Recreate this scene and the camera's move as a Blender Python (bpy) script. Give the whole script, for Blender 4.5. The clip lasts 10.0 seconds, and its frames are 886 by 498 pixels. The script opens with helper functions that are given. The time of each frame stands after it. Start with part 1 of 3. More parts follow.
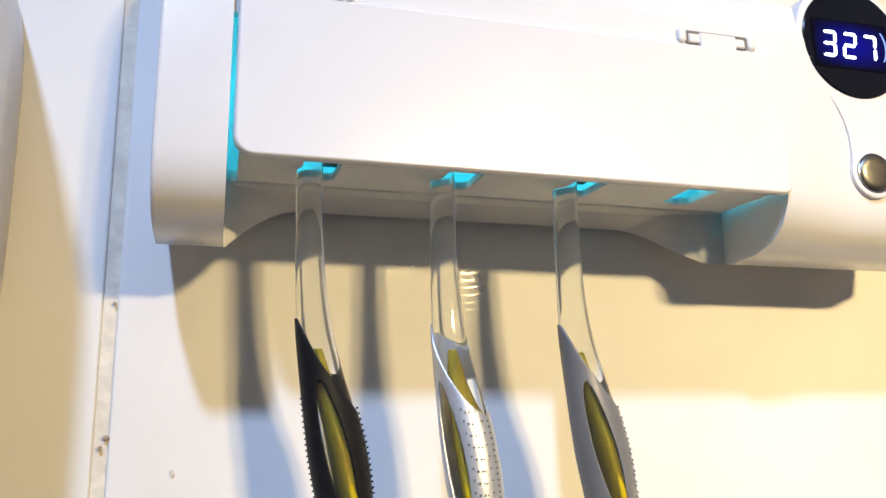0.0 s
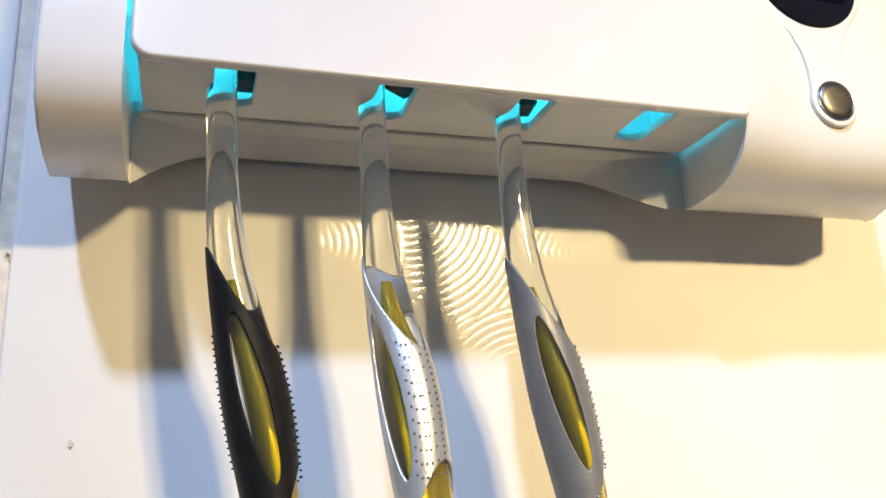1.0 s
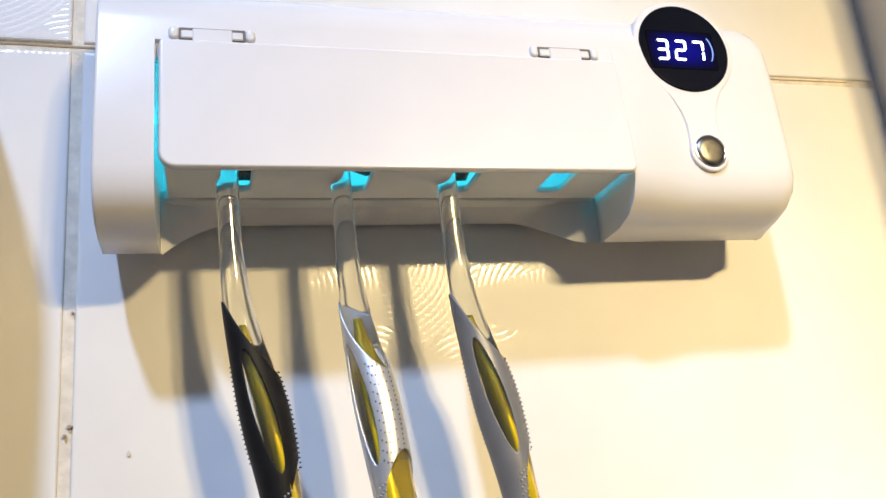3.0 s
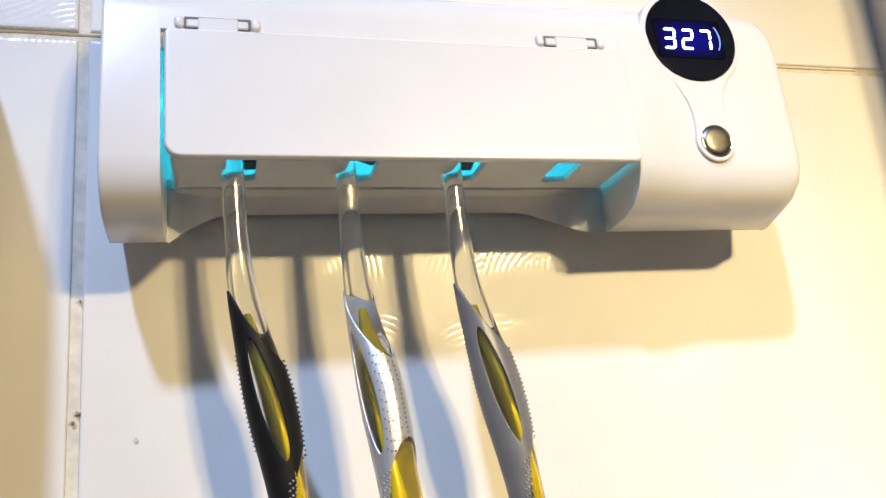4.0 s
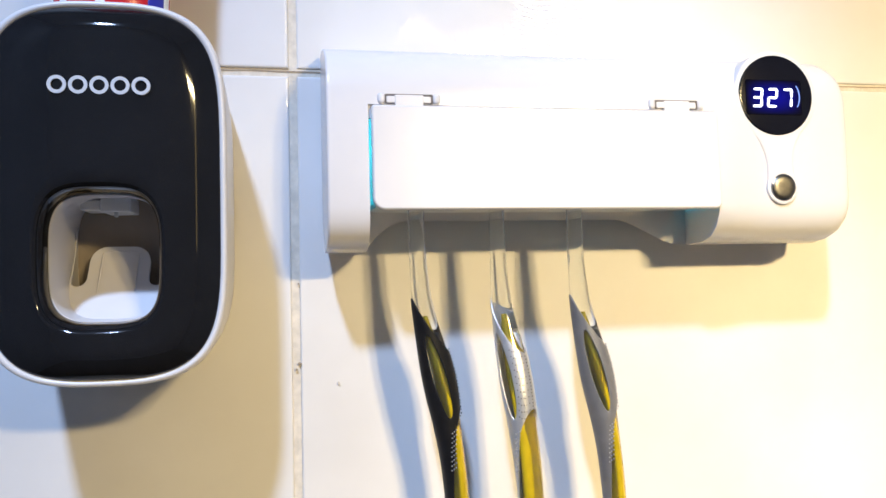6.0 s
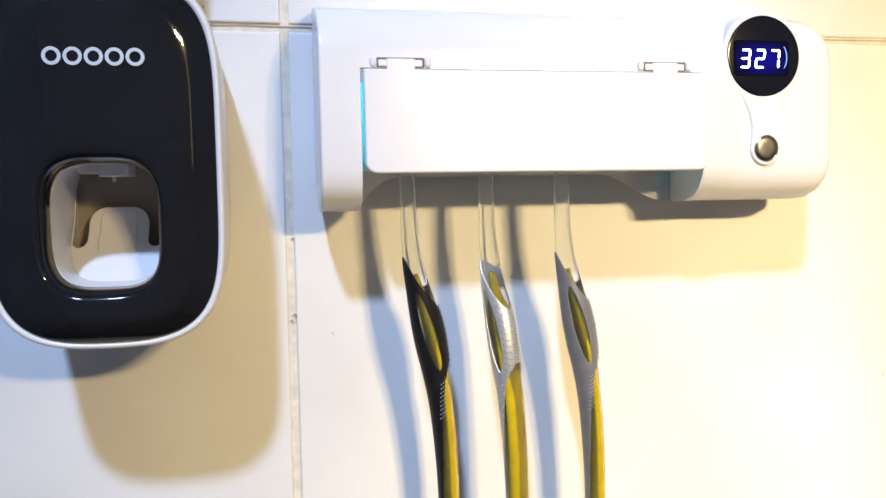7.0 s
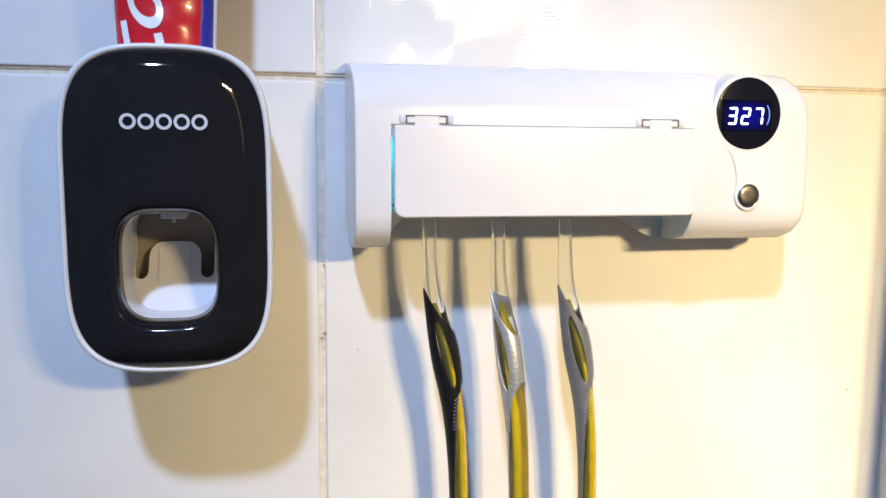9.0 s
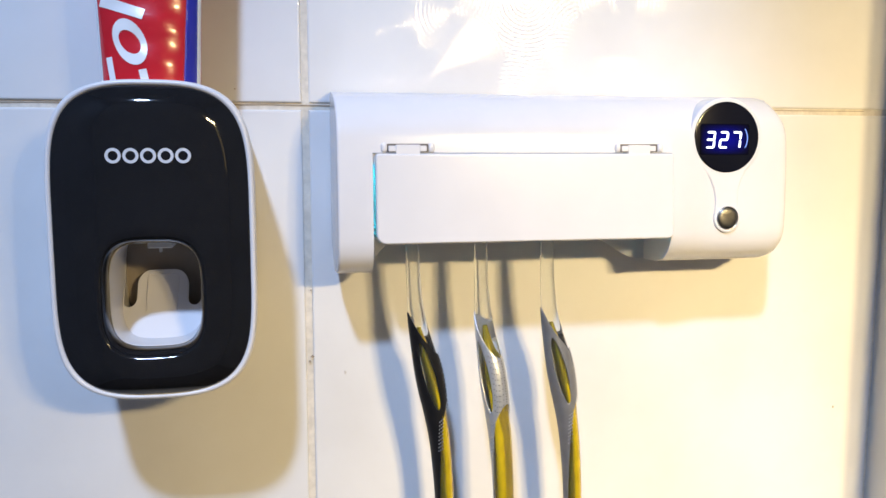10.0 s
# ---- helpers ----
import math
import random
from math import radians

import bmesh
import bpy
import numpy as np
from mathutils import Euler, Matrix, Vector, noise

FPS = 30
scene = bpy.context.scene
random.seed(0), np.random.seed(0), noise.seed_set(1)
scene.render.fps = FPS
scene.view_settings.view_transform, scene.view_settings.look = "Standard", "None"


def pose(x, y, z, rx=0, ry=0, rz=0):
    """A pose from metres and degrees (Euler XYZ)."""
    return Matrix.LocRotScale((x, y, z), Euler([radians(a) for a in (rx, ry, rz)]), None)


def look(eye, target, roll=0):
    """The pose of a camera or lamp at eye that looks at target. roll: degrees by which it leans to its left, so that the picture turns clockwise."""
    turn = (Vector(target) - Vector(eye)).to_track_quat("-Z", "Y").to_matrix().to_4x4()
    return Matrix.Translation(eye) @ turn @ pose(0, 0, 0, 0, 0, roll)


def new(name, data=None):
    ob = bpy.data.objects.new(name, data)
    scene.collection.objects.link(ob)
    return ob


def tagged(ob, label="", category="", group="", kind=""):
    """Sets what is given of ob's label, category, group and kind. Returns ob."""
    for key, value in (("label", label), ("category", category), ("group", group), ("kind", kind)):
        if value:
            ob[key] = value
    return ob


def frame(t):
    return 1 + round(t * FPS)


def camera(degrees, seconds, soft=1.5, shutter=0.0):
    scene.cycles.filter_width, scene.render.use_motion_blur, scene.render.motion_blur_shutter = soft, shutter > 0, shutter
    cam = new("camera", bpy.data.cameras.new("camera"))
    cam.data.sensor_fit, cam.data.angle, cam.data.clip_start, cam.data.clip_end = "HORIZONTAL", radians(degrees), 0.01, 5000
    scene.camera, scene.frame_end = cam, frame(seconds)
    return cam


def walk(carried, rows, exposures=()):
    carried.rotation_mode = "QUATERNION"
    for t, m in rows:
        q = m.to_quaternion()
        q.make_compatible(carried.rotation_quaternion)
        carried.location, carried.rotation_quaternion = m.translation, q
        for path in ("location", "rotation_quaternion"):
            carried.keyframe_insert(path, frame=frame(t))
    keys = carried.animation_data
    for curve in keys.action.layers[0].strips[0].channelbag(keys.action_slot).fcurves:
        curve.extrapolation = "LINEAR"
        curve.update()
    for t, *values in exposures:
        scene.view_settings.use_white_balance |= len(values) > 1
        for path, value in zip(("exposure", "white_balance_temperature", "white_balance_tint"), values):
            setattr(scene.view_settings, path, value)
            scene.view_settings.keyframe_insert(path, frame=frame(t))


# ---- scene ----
cam = camera(57.0, 10.0)
PATH = [
    (0, (0.026, -0.219, 1.287), (0.545, 1.677, 1.658), -0.2),
    (0.5, (0.037, -0.202, 1.28), (0.576, 1.675, 1.711), -0.7),
    (1, (0.04, -0.196, 1.26), (0.624, 1.641, 1.796), -2.6),
    (1.5, (0.038, -0.201, 1.255), (0.634, 1.621, 1.823), -4.2),
    (2, (0.044, -0.215, 1.248), (0.63, 1.611, 1.816), -4.9),
    (2.5, (0.041, -0.249, 1.255), (0.607, 1.583, 1.824), -5.7),
    (3, (0.04, -0.255, 1.253), (0.585, 1.588, 1.807), -5.7),
    (4.5, (0.041, -0.259, 1.256), (0.558, 1.604, 1.768), -5.2),
    (5, (0.031, -0.28, 1.268), (0.524, 1.598, 1.746), -4.9),
    (5.5, (0.007, -0.314, 1.288), (0.442, 1.613, 1.601), -3.4),
    (6, (-0.005, -0.344, 1.316), (0.375, 1.619, 1.371), -1.1),
    (7.5, (-0.008, -0.356, 1.343), (0.402, 1.59, 1.133), -0.6),
    (8, (-0.017, -0.364, 1.353), (0.398, 1.576, 1.101), -0.2),
    (8.5, (-0.023, -0.377, 1.358), (0.396, 1.561, 1.097), 0.2),
    (9, (-0.025, -0.389, 1.371), (0.39, 1.55, 1.112), 0.6),
    (9.5, (-0.02, -0.394, 1.376), (0.382, 1.55, 1.135), 0.4),
    (10, (-0.015, -0.397, 1.379), (0.381, 1.55, 1.142), -0.0),
]
walk(cam, [(t, look(eye, target, roll)) for t, eye, target, roll in PATH],
     [(0.0, 0.0), (1.0, -0.02), (3.0, -0.10), (4.5, -0.06), (5.5, 0.04), (6.3, 0.05), (7.5, 0.03), (8.5, -0.06), (10.0, -0.10)])

# ---- light ----
def area(name, spot, target, size, size_y, watts, colour, spread=180):
    data = bpy.data.lights.new(name, "AREA")
    data.shape, data.size, data.size_y, data.energy, data.color = "RECTANGLE", size, size_y, watts, colour
    ob = new(name, data)
    ob.matrix_world = look(spot, target)
    data.spread = radians(spread)
    return ob


def spot(name, place, target, radius, watts, colour, angle, blend):
    data = bpy.data.lights.new(name, "SPOT")
    data.shadow_soft_size, data.energy, data.color = radius, watts, colour
    data.spot_size, data.spot_blend = radians(angle), blend
    ob = new(name, data)
    ob.matrix_world = look(place, target)
    return ob


WARM = (1.0, 0.765, 0.375)
COOL = (0.44, 0.62, 1.0)
area("warm_lamp", (0.372, -1.02, 1.650), (0.36, 0.0, 1.06), 0.055, 0.04, 1.55, WARM, 64)
area("warm_lamp", (0.457, -1.02, 1.650), (0.41, 0.0, 1.06), 0.055, 0.04, 1.86, WARM, 64)
# a ceiling spotlight, its beam set to end beside the pier, and an added weak wide bluish fill
spot("cool_lamp", (-0.34, -1.20, 2.56), (-0.19, 0.0, 1.25), 0.055, 131.0, COOL, 30.4, 0.08)
area("cool_fill", (-0.34, -1.20, 2.55), (-0.34, -1.0, 1.0), 0.11, 0.11, 5.0, COOL)
world = bpy.data.worlds.new("world")
world.use_nodes = True
world.node_tree.nodes["Background"].inputs[0].default_value = (0.05, 0.055, 0.065, 1)
scene.world = world


# ---- materials ----
def material(name, colour, rough=0.4, metal=0.0, grain=0.0, grain_scale=900.0, mottle=0.0, mottle_scale=40.0, **extra):
    """Principled surface with fine grain in the relief and broad mottling in the colour."""
    m = bpy.data.materials.new(name)
    m.use_nodes = True
    nt = m.node_tree
    p = nt.nodes["Principled BSDF"]
    p.inputs["Base Color"].default_value = (*colour, 1)
    p.inputs["Roughness"].default_value = rough
    p.inputs["Metallic"].default_value = metal
    for key, value in extra.items():
        p.inputs[key.replace("_", " ")].default_value = value
    geo = nt.nodes.new("ShaderNodeNewGeometry")
    if mottle:
        n = nt.nodes.new("ShaderNodeTexNoise")
        n.inputs["Scale"].default_value, n.inputs["Detail"].default_value = mottle_scale, 5
        r = nt.nodes.new("ShaderNodeValToRGB")
        r.color_ramp.elements[0].position, r.color_ramp.elements[1].position = 0.3, 0.7
        r.color_ramp.elements[0].color = (*[c * (1 - mottle) for c in colour], 1)
        r.color_ramp.elements[1].color = (*colour, 1)
        nt.links.new(geo.outputs["Position"], n.inputs["Vector"])
        nt.links.new(n.outputs["Fac"], r.inputs["Fac"])
        nt.links.new(r.outputs["Color"], p.inputs["Base Color"])
    if grain:
        n = nt.nodes.new("ShaderNodeTexNoise")
        n.inputs["Scale"].default_value, n.inputs["Detail"].default_value = grain_scale, 3
        b = nt.nodes.new("ShaderNodeBump")
        b.inputs["Strength"].default_value, b.inputs["Distance"].default_value = grain, 0.0003
        nt.links.new(geo.outputs["Position"], n.inputs["Vector"])
        nt.links.new(n.outputs["Fac"], b.inputs["Height"])
        nt.links.new(b.outputs["Normal"], p.inputs["Normal"])
    return m


def emitter(name, colour, strength):
    m = bpy.data.materials.new(name)
    m.use_nodes = True
    p = m.node_tree.nodes["Principled BSDF"]
    p.inputs["Base Color"].default_value = (0.002, 0.002, 0.004, 1)
    p.inputs["Roughness"].default_value, p.inputs["Specular IOR Level"].default_value = 0.9, 0.05
    p.inputs["Emission Color"].default_value = (*colour, 1)
    p.inputs["Emission Strength"].default_value = strength
    return m


def tile_material():
    """Glazed wall tile with a combed relief: fans of fine concentric arcs under the glaze."""
    m = material("glazed_tile", (0.80, 0.775, 0.74), 0.5, Specular_IOR_Level=0.0, Coat_Weight=0.44, Coat_Roughness=0.13, Coat_IOR=1.5)
    nt = m.node_tree
    p = nt.nodes["Principled BSDF"]

    def add(kind, **sets):
        n = nt.nodes.new(kind)
        for key, value in sets.items():
            n.inputs[key.replace("_", " ")].default_value = value
        return n

    def maths(op, a, b):
        n = nt.nodes.new("ShaderNodeMath")
        n.operation = op
        for socket, value in zip(n.inputs, (a, b)):
            if isinstance(value, (int, float)):
                socket.default_value = value
            else:
                nt.links.new(value, socket)
        return n.outputs[0]

    geo = nt.nodes.new("ShaderNodeNewGeometry")
    split = nt.nodes.new("ShaderNodeSeparateXYZ")
    flat = nt.nodes.new("ShaderNodeCombineXYZ")
    nt.links.new(geo.outputs["Position"], split.inputs[0])
    nt.links.new(split.outputs["X"], flat.inputs["X"])
    nt.links.new(split.outputs["Z"], flat.inputs["Y"])
    cells = add("ShaderNodeTexVoronoi", Scale=40.0)
    cells.voronoi_dimensions = "2D"
    nt.links.new(flat.outputs[0], cells.inputs["Vector"])
    shift = nt.nodes.new("ShaderNodeVectorMath")
    shift.operation = "MULTIPLY_ADD"
    nt.links.new(cells.outputs["Color"], shift.inputs[0])
    shift.inputs[1].default_value = (0.040, 0.040, 0)
    shift.inputs[2].default_value = (-0.020, -0.020, 0)
    centre = nt.nodes.new("ShaderNodeVectorMath")
    centre.operation = "ADD"
    nt.links.new(cells.outputs["Position"], centre.inputs[0])
    nt.links.new(shift.outputs[0], centre.inputs[1])
    far = nt.nodes.new("ShaderNodeVectorMath")
    far.operation = "DISTANCE"
    nt.links.new(flat.outputs[0], far.inputs[0])
    nt.links.new(centre.outputs[0], far.inputs[1])
    wear = add("ShaderNodeTexNoise", Scale=60.0, Detail=3.0)
    nt.links.new(geo.outputs["Position"], wear.inputs["Vector"])
    # slope of the combed arcs, leaning the glaze along the radius of each fan
    arcs = maths("SUBTRACT", maths("MULTIPLY", maths("FRACT", maths("DIVIDE", far.outputs["Value"], 0.0021), 0.0), 2.0), 1.0)
    slope = maths("MULTIPLY", arcs, maths("ADD", maths("MULTIPLY", wear.outputs["Fac"], 0.13), 0.02))
    away = nt.nodes.new("ShaderNodeVectorMath")
    away.operation = "SUBTRACT"
    nt.links.new(flat.outputs[0], away.inputs[0])
    nt.links.new(centre.outputs[0], away.inputs[1])
    radius = nt.nodes.new("ShaderNodeVectorMath")
    radius.operation = "NORMALIZE"
    nt.links.new(away.outputs[0], radius.inputs[0])
    parts = nt.nodes.new("ShaderNodeSeparateXYZ")
    nt.links.new(radius.outputs[0], parts.inputs[0])
    tilt = nt.nodes.new("ShaderNodeCombineXYZ")
    nt.links.new(maths("MULTIPLY", parts.outputs["X"], slope), tilt.inputs["X"])
    nt.links.new(maths("MULTIPLY", parts.outputs["Y"], slope), tilt.inputs["Z"])
    leaned = nt.nodes.new("ShaderNodeVectorMath")
    leaned.operation = "ADD"
    nt.links.new(geo.outputs["Normal"], leaned.inputs[0])
    nt.links.new(tilt.outputs[0], leaned.inputs[1])
    unit = nt.nodes.new("ShaderNodeVectorMath")
    unit.operation = "NORMALIZE"
    nt.links.new(leaned.outputs[0], unit.inputs[0])
    nt.links.new(unit.outputs[0], p.inputs["Coat Normal"])
    stain = add("ShaderNodeTexNoise", Scale=14.0, Detail=6.0)
    nt.links.new(geo.outputs["Position"], stain.inputs["Vector"])
    ramp = nt.nodes.new("ShaderNodeValToRGB")
    ramp.color_ramp.elements[0].position, ramp.color_ramp.elements[1].position = 0.32, 0.6
    ramp.color_ramp.elements[0].color = (0.68, 0.655, 0.625, 1)
    ramp.color_ramp.elements[1].color = (0.74, 0.72, 0.695, 1)
    nt.links.new(stain.outputs["Fac"], ramp.inputs["Fac"])
    nt.links.new(ramp.outputs["Color"], p.inputs["Base Color"])
    return m


TILE = tile_material()
GROUT = material("old_grout", (0.74, 0.67, 0.56), 0.9, grain=0.9, grain_scale=700, mottle=0.22, mottle_scale=260)
PLASTER = material("painted_plaster", (0.72, 0.71, 0.70), 0.8, grain=0.3, grain_scale=200, mottle=0.1, mottle_scale=3)
COOL_BOUNCE_PLASTER = material("cool_bounce_plaster", (0.58, 0.64, 0.72), 0.8, grain=0.3, grain_scale=200, mottle=0.1, mottle_scale=3)
FLOORING = material("floor_tile", (0.18, 0.16, 0.14), 0.5, mottle=0.2, mottle_scale=8)
WHITE = material("white_plastic", (0.705, 0.685, 0.69), 0.22, grain=0.10, grain_scale=2600, mottle=0.03, mottle_scale=60)
CASE_WHITE = material("white_case_plastic", (0.71, 0.69, 0.69), 0.3, grain=0.10, grain_scale=2600, mottle=0.03, mottle_scale=60)
INNER = material("white_plastic_inside", (0.66, 0.66, 0.65), 0.5, mottle=0.05, mottle_scale=90)
GAP_SHADE = material("gap_shade", (0.16, 0.135, 0.115), 0.7, mottle=0.3, mottle_scale=300)
GLOSS_BLACK = material("gloss_black_plastic", (0.010, 0.010, 0.0115), 0.06, mottle=0.2, mottle_scale=80)
DISPLAY_BLACK = material("display_black", (0.004, 0.004, 0.008), 0.12, mottle=0.2, mottle_scale=100)
STEEL = material("brushed_steel", (0.20, 0.19, 0.175), 0.36, 1.0, grain=0.14, grain_scale=1800, mottle=0.35, mottle_scale=300)
CHROME = material("chrome_edge", (0.75, 0.74, 0.72), 0.12, 1.0, mottle=0.1, mottle_scale=400)
LOGO_GREY = material("pale_grey_print", (0.62, 0.63, 0.66), 0.45, mottle=0.05, mottle_scale=500)
GOLD = material("gold_core", (0.80, 0.58, 0.02), 0.22, 0.40, mottle=0.25, mottle_scale=160)
BLACK_RUBBER = material("black_rubber", (0.010, 0.010, 0.0115), 0.5, grain=0.25, grain_scale=2500, mottle=0.3, mottle_scale=200, Specular_IOR_Level=0.18)
GREY_RUBBER = material("grey_rubber", (0.19, 0.19, 0.20), 0.36, 0.2, grain=0.25, grain_scale=2500, mottle=0.15, mottle_scale=200)
SILVER_RUBBER = material("silver_rubber", (0.66, 0.67, 0.69), 0.30, 0.7, grain=0.25, grain_scale=2500, mottle=0.15, mottle_scale=200)
HIGHLIT_DOTS = material("highlit_rubber_dots", (0.42, 0.42, 0.43), 0.35, 0.2, mottle=0.15, mottle_scale=400)
BRISTLE = material("dark_bristle", (0.004, 0.005, 0.006), 0.6, mottle=0.3, mottle_scale=900)
RED = material("red_laminate", (0.62, 0.012, 0.022), 0.22, grain=0.5, grain_scale=120, mottle=0.12, mottle_scale=60, Coat_Weight=0.5)
BLUE = material("blue_laminate", (0.03, 0.035, 0.33), 0.25, grain=0.5, grain_scale=120, mottle=0.12, mottle_scale=60)
TUBE_WHITE = material("white_laminate", (0.80, 0.80, 0.80), 0.3, grain=0.4, grain_scale=120, mottle=0.05, mottle_scale=60)
DIGIT = emitter("lit_digit", (0.80, 0.86, 1.0), 5.0)
BACKLIGHT = emitter("blue_backlight", (0.006, 0.008, 1.0), 0.40)


def fade_backlight():
    """The backlight dies away towards the edges of its window."""
    nt = BACKLIGHT.node_tree
    tex = nt.nodes.new("ShaderNodeTexCoord")
    split = nt.nodes.new("ShaderNodeSeparateXYZ")
    nt.links.new(tex.outputs["Generated"], split.inputs[0])
    last = None
    for axis, power in (("X", 1.7), ("Z", 1.5)):
        steps = []
        for op, value in (("SUBTRACT", 0.5), ("ABSOLUTE", 0.0), ("MULTIPLY", 2.0), ("POWER", power)):
            n = nt.nodes.new("ShaderNodeMath")
            n.operation = op
            n.inputs[1].default_value = value
            nt.links.new(steps[-1] if steps else split.outputs[axis], n.inputs[0])
            steps.append(n.outputs[0])
        n = nt.nodes.new("ShaderNodeMath")
        n.operation, n.use_clamp = "SUBTRACT", True
        n.inputs[0].default_value = 1.0
        nt.links.new(steps[-1], n.inputs[1])
        if last:
            m = nt.nodes.new("ShaderNodeMath")
            m.operation = "MULTIPLY"
            nt.links.new(last, m.inputs[0])
            nt.links.new(n.outputs[0], m.inputs[1])
            last = m.outputs[0]
        else:
            last = n.outputs[0]
    m = nt.nodes.new("ShaderNodeMath")
    m.operation = "MULTIPLY"
    m.inputs[1].default_value = 0.30
    nt.links.new(last, m.inputs[0])
    nt.links.new(m.outputs[0], nt.nodes["Principled BSDF"].inputs["Emission Strength"])


fade_backlight()
UV = emitter("uv_tube", (0.03, 0.74, 0.98), 13.0)
CLEAR_CUT = material("cut_clear_plastic", (0.97, 0.98, 0.97), 0.04, grain=1.0, grain_scale=260, Transmission_Weight=0.985, IOR=1.49)
CLEAR = material("clear_plastic", (0.97, 0.98, 0.96), 0.03, Transmission_Weight=0.985, IOR=1.49)


# ---- mesh tools ----
def mesh_of(name, verts, faces, smooth=False):
    me = bpy.data.meshes.new(name)
    me.from_pydata([tuple(v) for v in verts], [], faces)
    bm = bmesh.new()
    bm.from_mesh(me)
    bmesh.ops.recalc_face_normals(bm, faces=bm.faces)
    bm.to_mesh(me)
    bm.free()
    for poly in me.polygons:
        poly.use_smooth = smooth
    return me


def empty(name):
    return new(name)


def part(name, me, mat, parent=None, label="", sharp=None):
    ob = new(name, me)
    if not me.materials:
        me.materials.append(mat)
    if parent:
        ob.parent = parent
    if label:
        ob["label"] = label
    if sharp is not None:
        me.set_sharp_from_angle(angle=radians(sharp))
    return ob


def loft(rings, cap=True):
    """Verts and faces of closed rings of one length, joined in order."""
    n, verts, faces = len(rings[0]), [], []
    for ring in rings:
        verts += list(ring)
    for k in range(len(rings) - 1):
        for i in range(n):
            j = (i + 1) % n
            faces.append((k * n + i, k * n + j, (k + 1) * n + j, (k + 1) * n + i))
    if cap:
        faces.append(tuple(range(n)))
        faces.append(tuple(range((len(rings) - 1) * n, len(rings) * n)))
    return verts, faces


def prism(outline, place, depths):
    """Solid from a 2D outline; place(u, v, d) sets a corner; depths: (d, inset) pairs from back to front."""
    rings = []
    for d, inset in depths:
        ring = inset_loop(outline, inset) if inset else outline
        rings.append([place(u, v, d) for u, v in ring])
    return loft(rings)


def inset_loop(loop, amount):
    """The loop drawn in by an amount along its corner normals."""
    pts, out = [Vector(p) for p in loop], []
    area2 = sum(a.x * b.y - b.x * a.y for a, b in zip(pts, pts[1:] + pts[:1]))
    side = 1 if area2 > 0 else -1
    for i, p in enumerate(pts):
        a, b = (p - pts[i - 1]).normalized(), (pts[(i + 1) % len(pts)] - p).normalized()
        normal = Vector((-(a.y + b.y), a.x + b.x)) * side
        out.append(tuple(p + normal.normalized() * amount if normal.length > 1e-9 else p))
    return out


def rounded(x0, x1, z0, z1, radii, steps=6):
    """Rectangle with a radius for each corner: lower left, lower right, upper right, upper left."""
    pts = []
    spots = [(x0, z0, 1, 1, 180), (x1, z0, -1, 1, 270), (x1, z1, -1, -1, 0), (x0, z1, 1, -1, 90)]
    for (x, z, sx, sz, start), r in zip(spots, radii):
        for k in range(steps + 1):
            a = radians(start + 90 * k / steps)
            pts.append((x + sx * r + r * math.cos(a), z + sz * r + r * math.sin(a)))
    return pts


def superellipse(cx, cz, a, b, n, count=72, m=None):
    pts = []
    for k in range(count):
        t = 2 * math.pi * k / count
        c, s = math.cos(t), math.sin(t)
        pts.append((cx + a * math.copysign(abs(c) ** (2 / n), c), cz + b * math.copysign(abs(s) ** (2 / (m or n)), s)))
    return pts


def circle(cx, cz, r, count=48):
    return [(cx + r * math.cos(2 * math.pi * k / count), cz + r * math.sin(2 * math.pi * k / count)) for k in range(count)]


def front(u, v, d):
    """Places an outline on the wall's plane, d in front of it."""
    return (u, -d, v)


def ease(z, keys):
    """Smooth value at z from (z, value) keys in falling order of z."""
    if z >= keys[0][0]:
        return keys[0][1]
    for (za, a), (zb, b) in zip(keys, keys[1:]):
        if z >= zb:
            k = (za - z) / (za - zb)
            return a + (b - a) * k
    return keys[-1][1]


# ---- setting ----
JOINT, WIDE, HIGH = 0.0034, 0.318, 0.300
CORNER = 0.3170


def box(name, x0, x1, y0, y1, z0, z1, mat, label, category):
    verts = [(x, y, z) for x in (x0, x1) for y in (y0, y1) for z in (z0, z1)]
    faces = [(0, 1, 3, 2), (4, 6, 7, 5), (0, 4, 5, 1), (2, 3, 7, 6), (0, 2, 6, 4), (1, 5, 7, 3)]
    return tagged(part(name, mesh_of(name, verts, faces), mat), label, category, kind="structure")


wall = box("wall_north", -0.952, CORNER, 0.0012, 0.12, 0.0, 2.70, GROUT, "cream grouted bathroom wall of large white glazed tiles", "wall")
box("wall_pier", CORNER, 0.40, -0.10, 0.12, 0.0, 2.70, TILE, "white tiled pier beside the tiled wall", "wall")
box("wall_east", 0.95, 1.05, -1.85, 0.12, 0.0, 2.70, PLASTER, "plain painted bathroom wall", "wall")
box("wall_recess", 0.40, 0.95, -0.02, 0.12, 0.0, 2.70, PLASTER, "plain painted wall beyond the pier", "wall")
# unseen wall, made pale blue to bounce cool light into the shadows
box("wall_west", -1.052, -0.952, -1.85, 0.12, 0.0, 2.70, COOL_BOUNCE_PLASTER, "plain painted bathroom wall", "wall")
box("wall_south", -1.052, 1.05, -1.95, -1.85, 0.0, 2.70, PLASTER, "plain painted bathroom wall", "wall")
box("floor", -1.052, 1.05, -1.95, 0.12, -0.10, 0.0, FLOORING, "brown tiled bathroom floor", "floor")
box("ceiling", -1.052, 1.05, -1.95, 0.12, 2.70, 2.80, PLASTER, "plain painted ceiling", "ceiling")


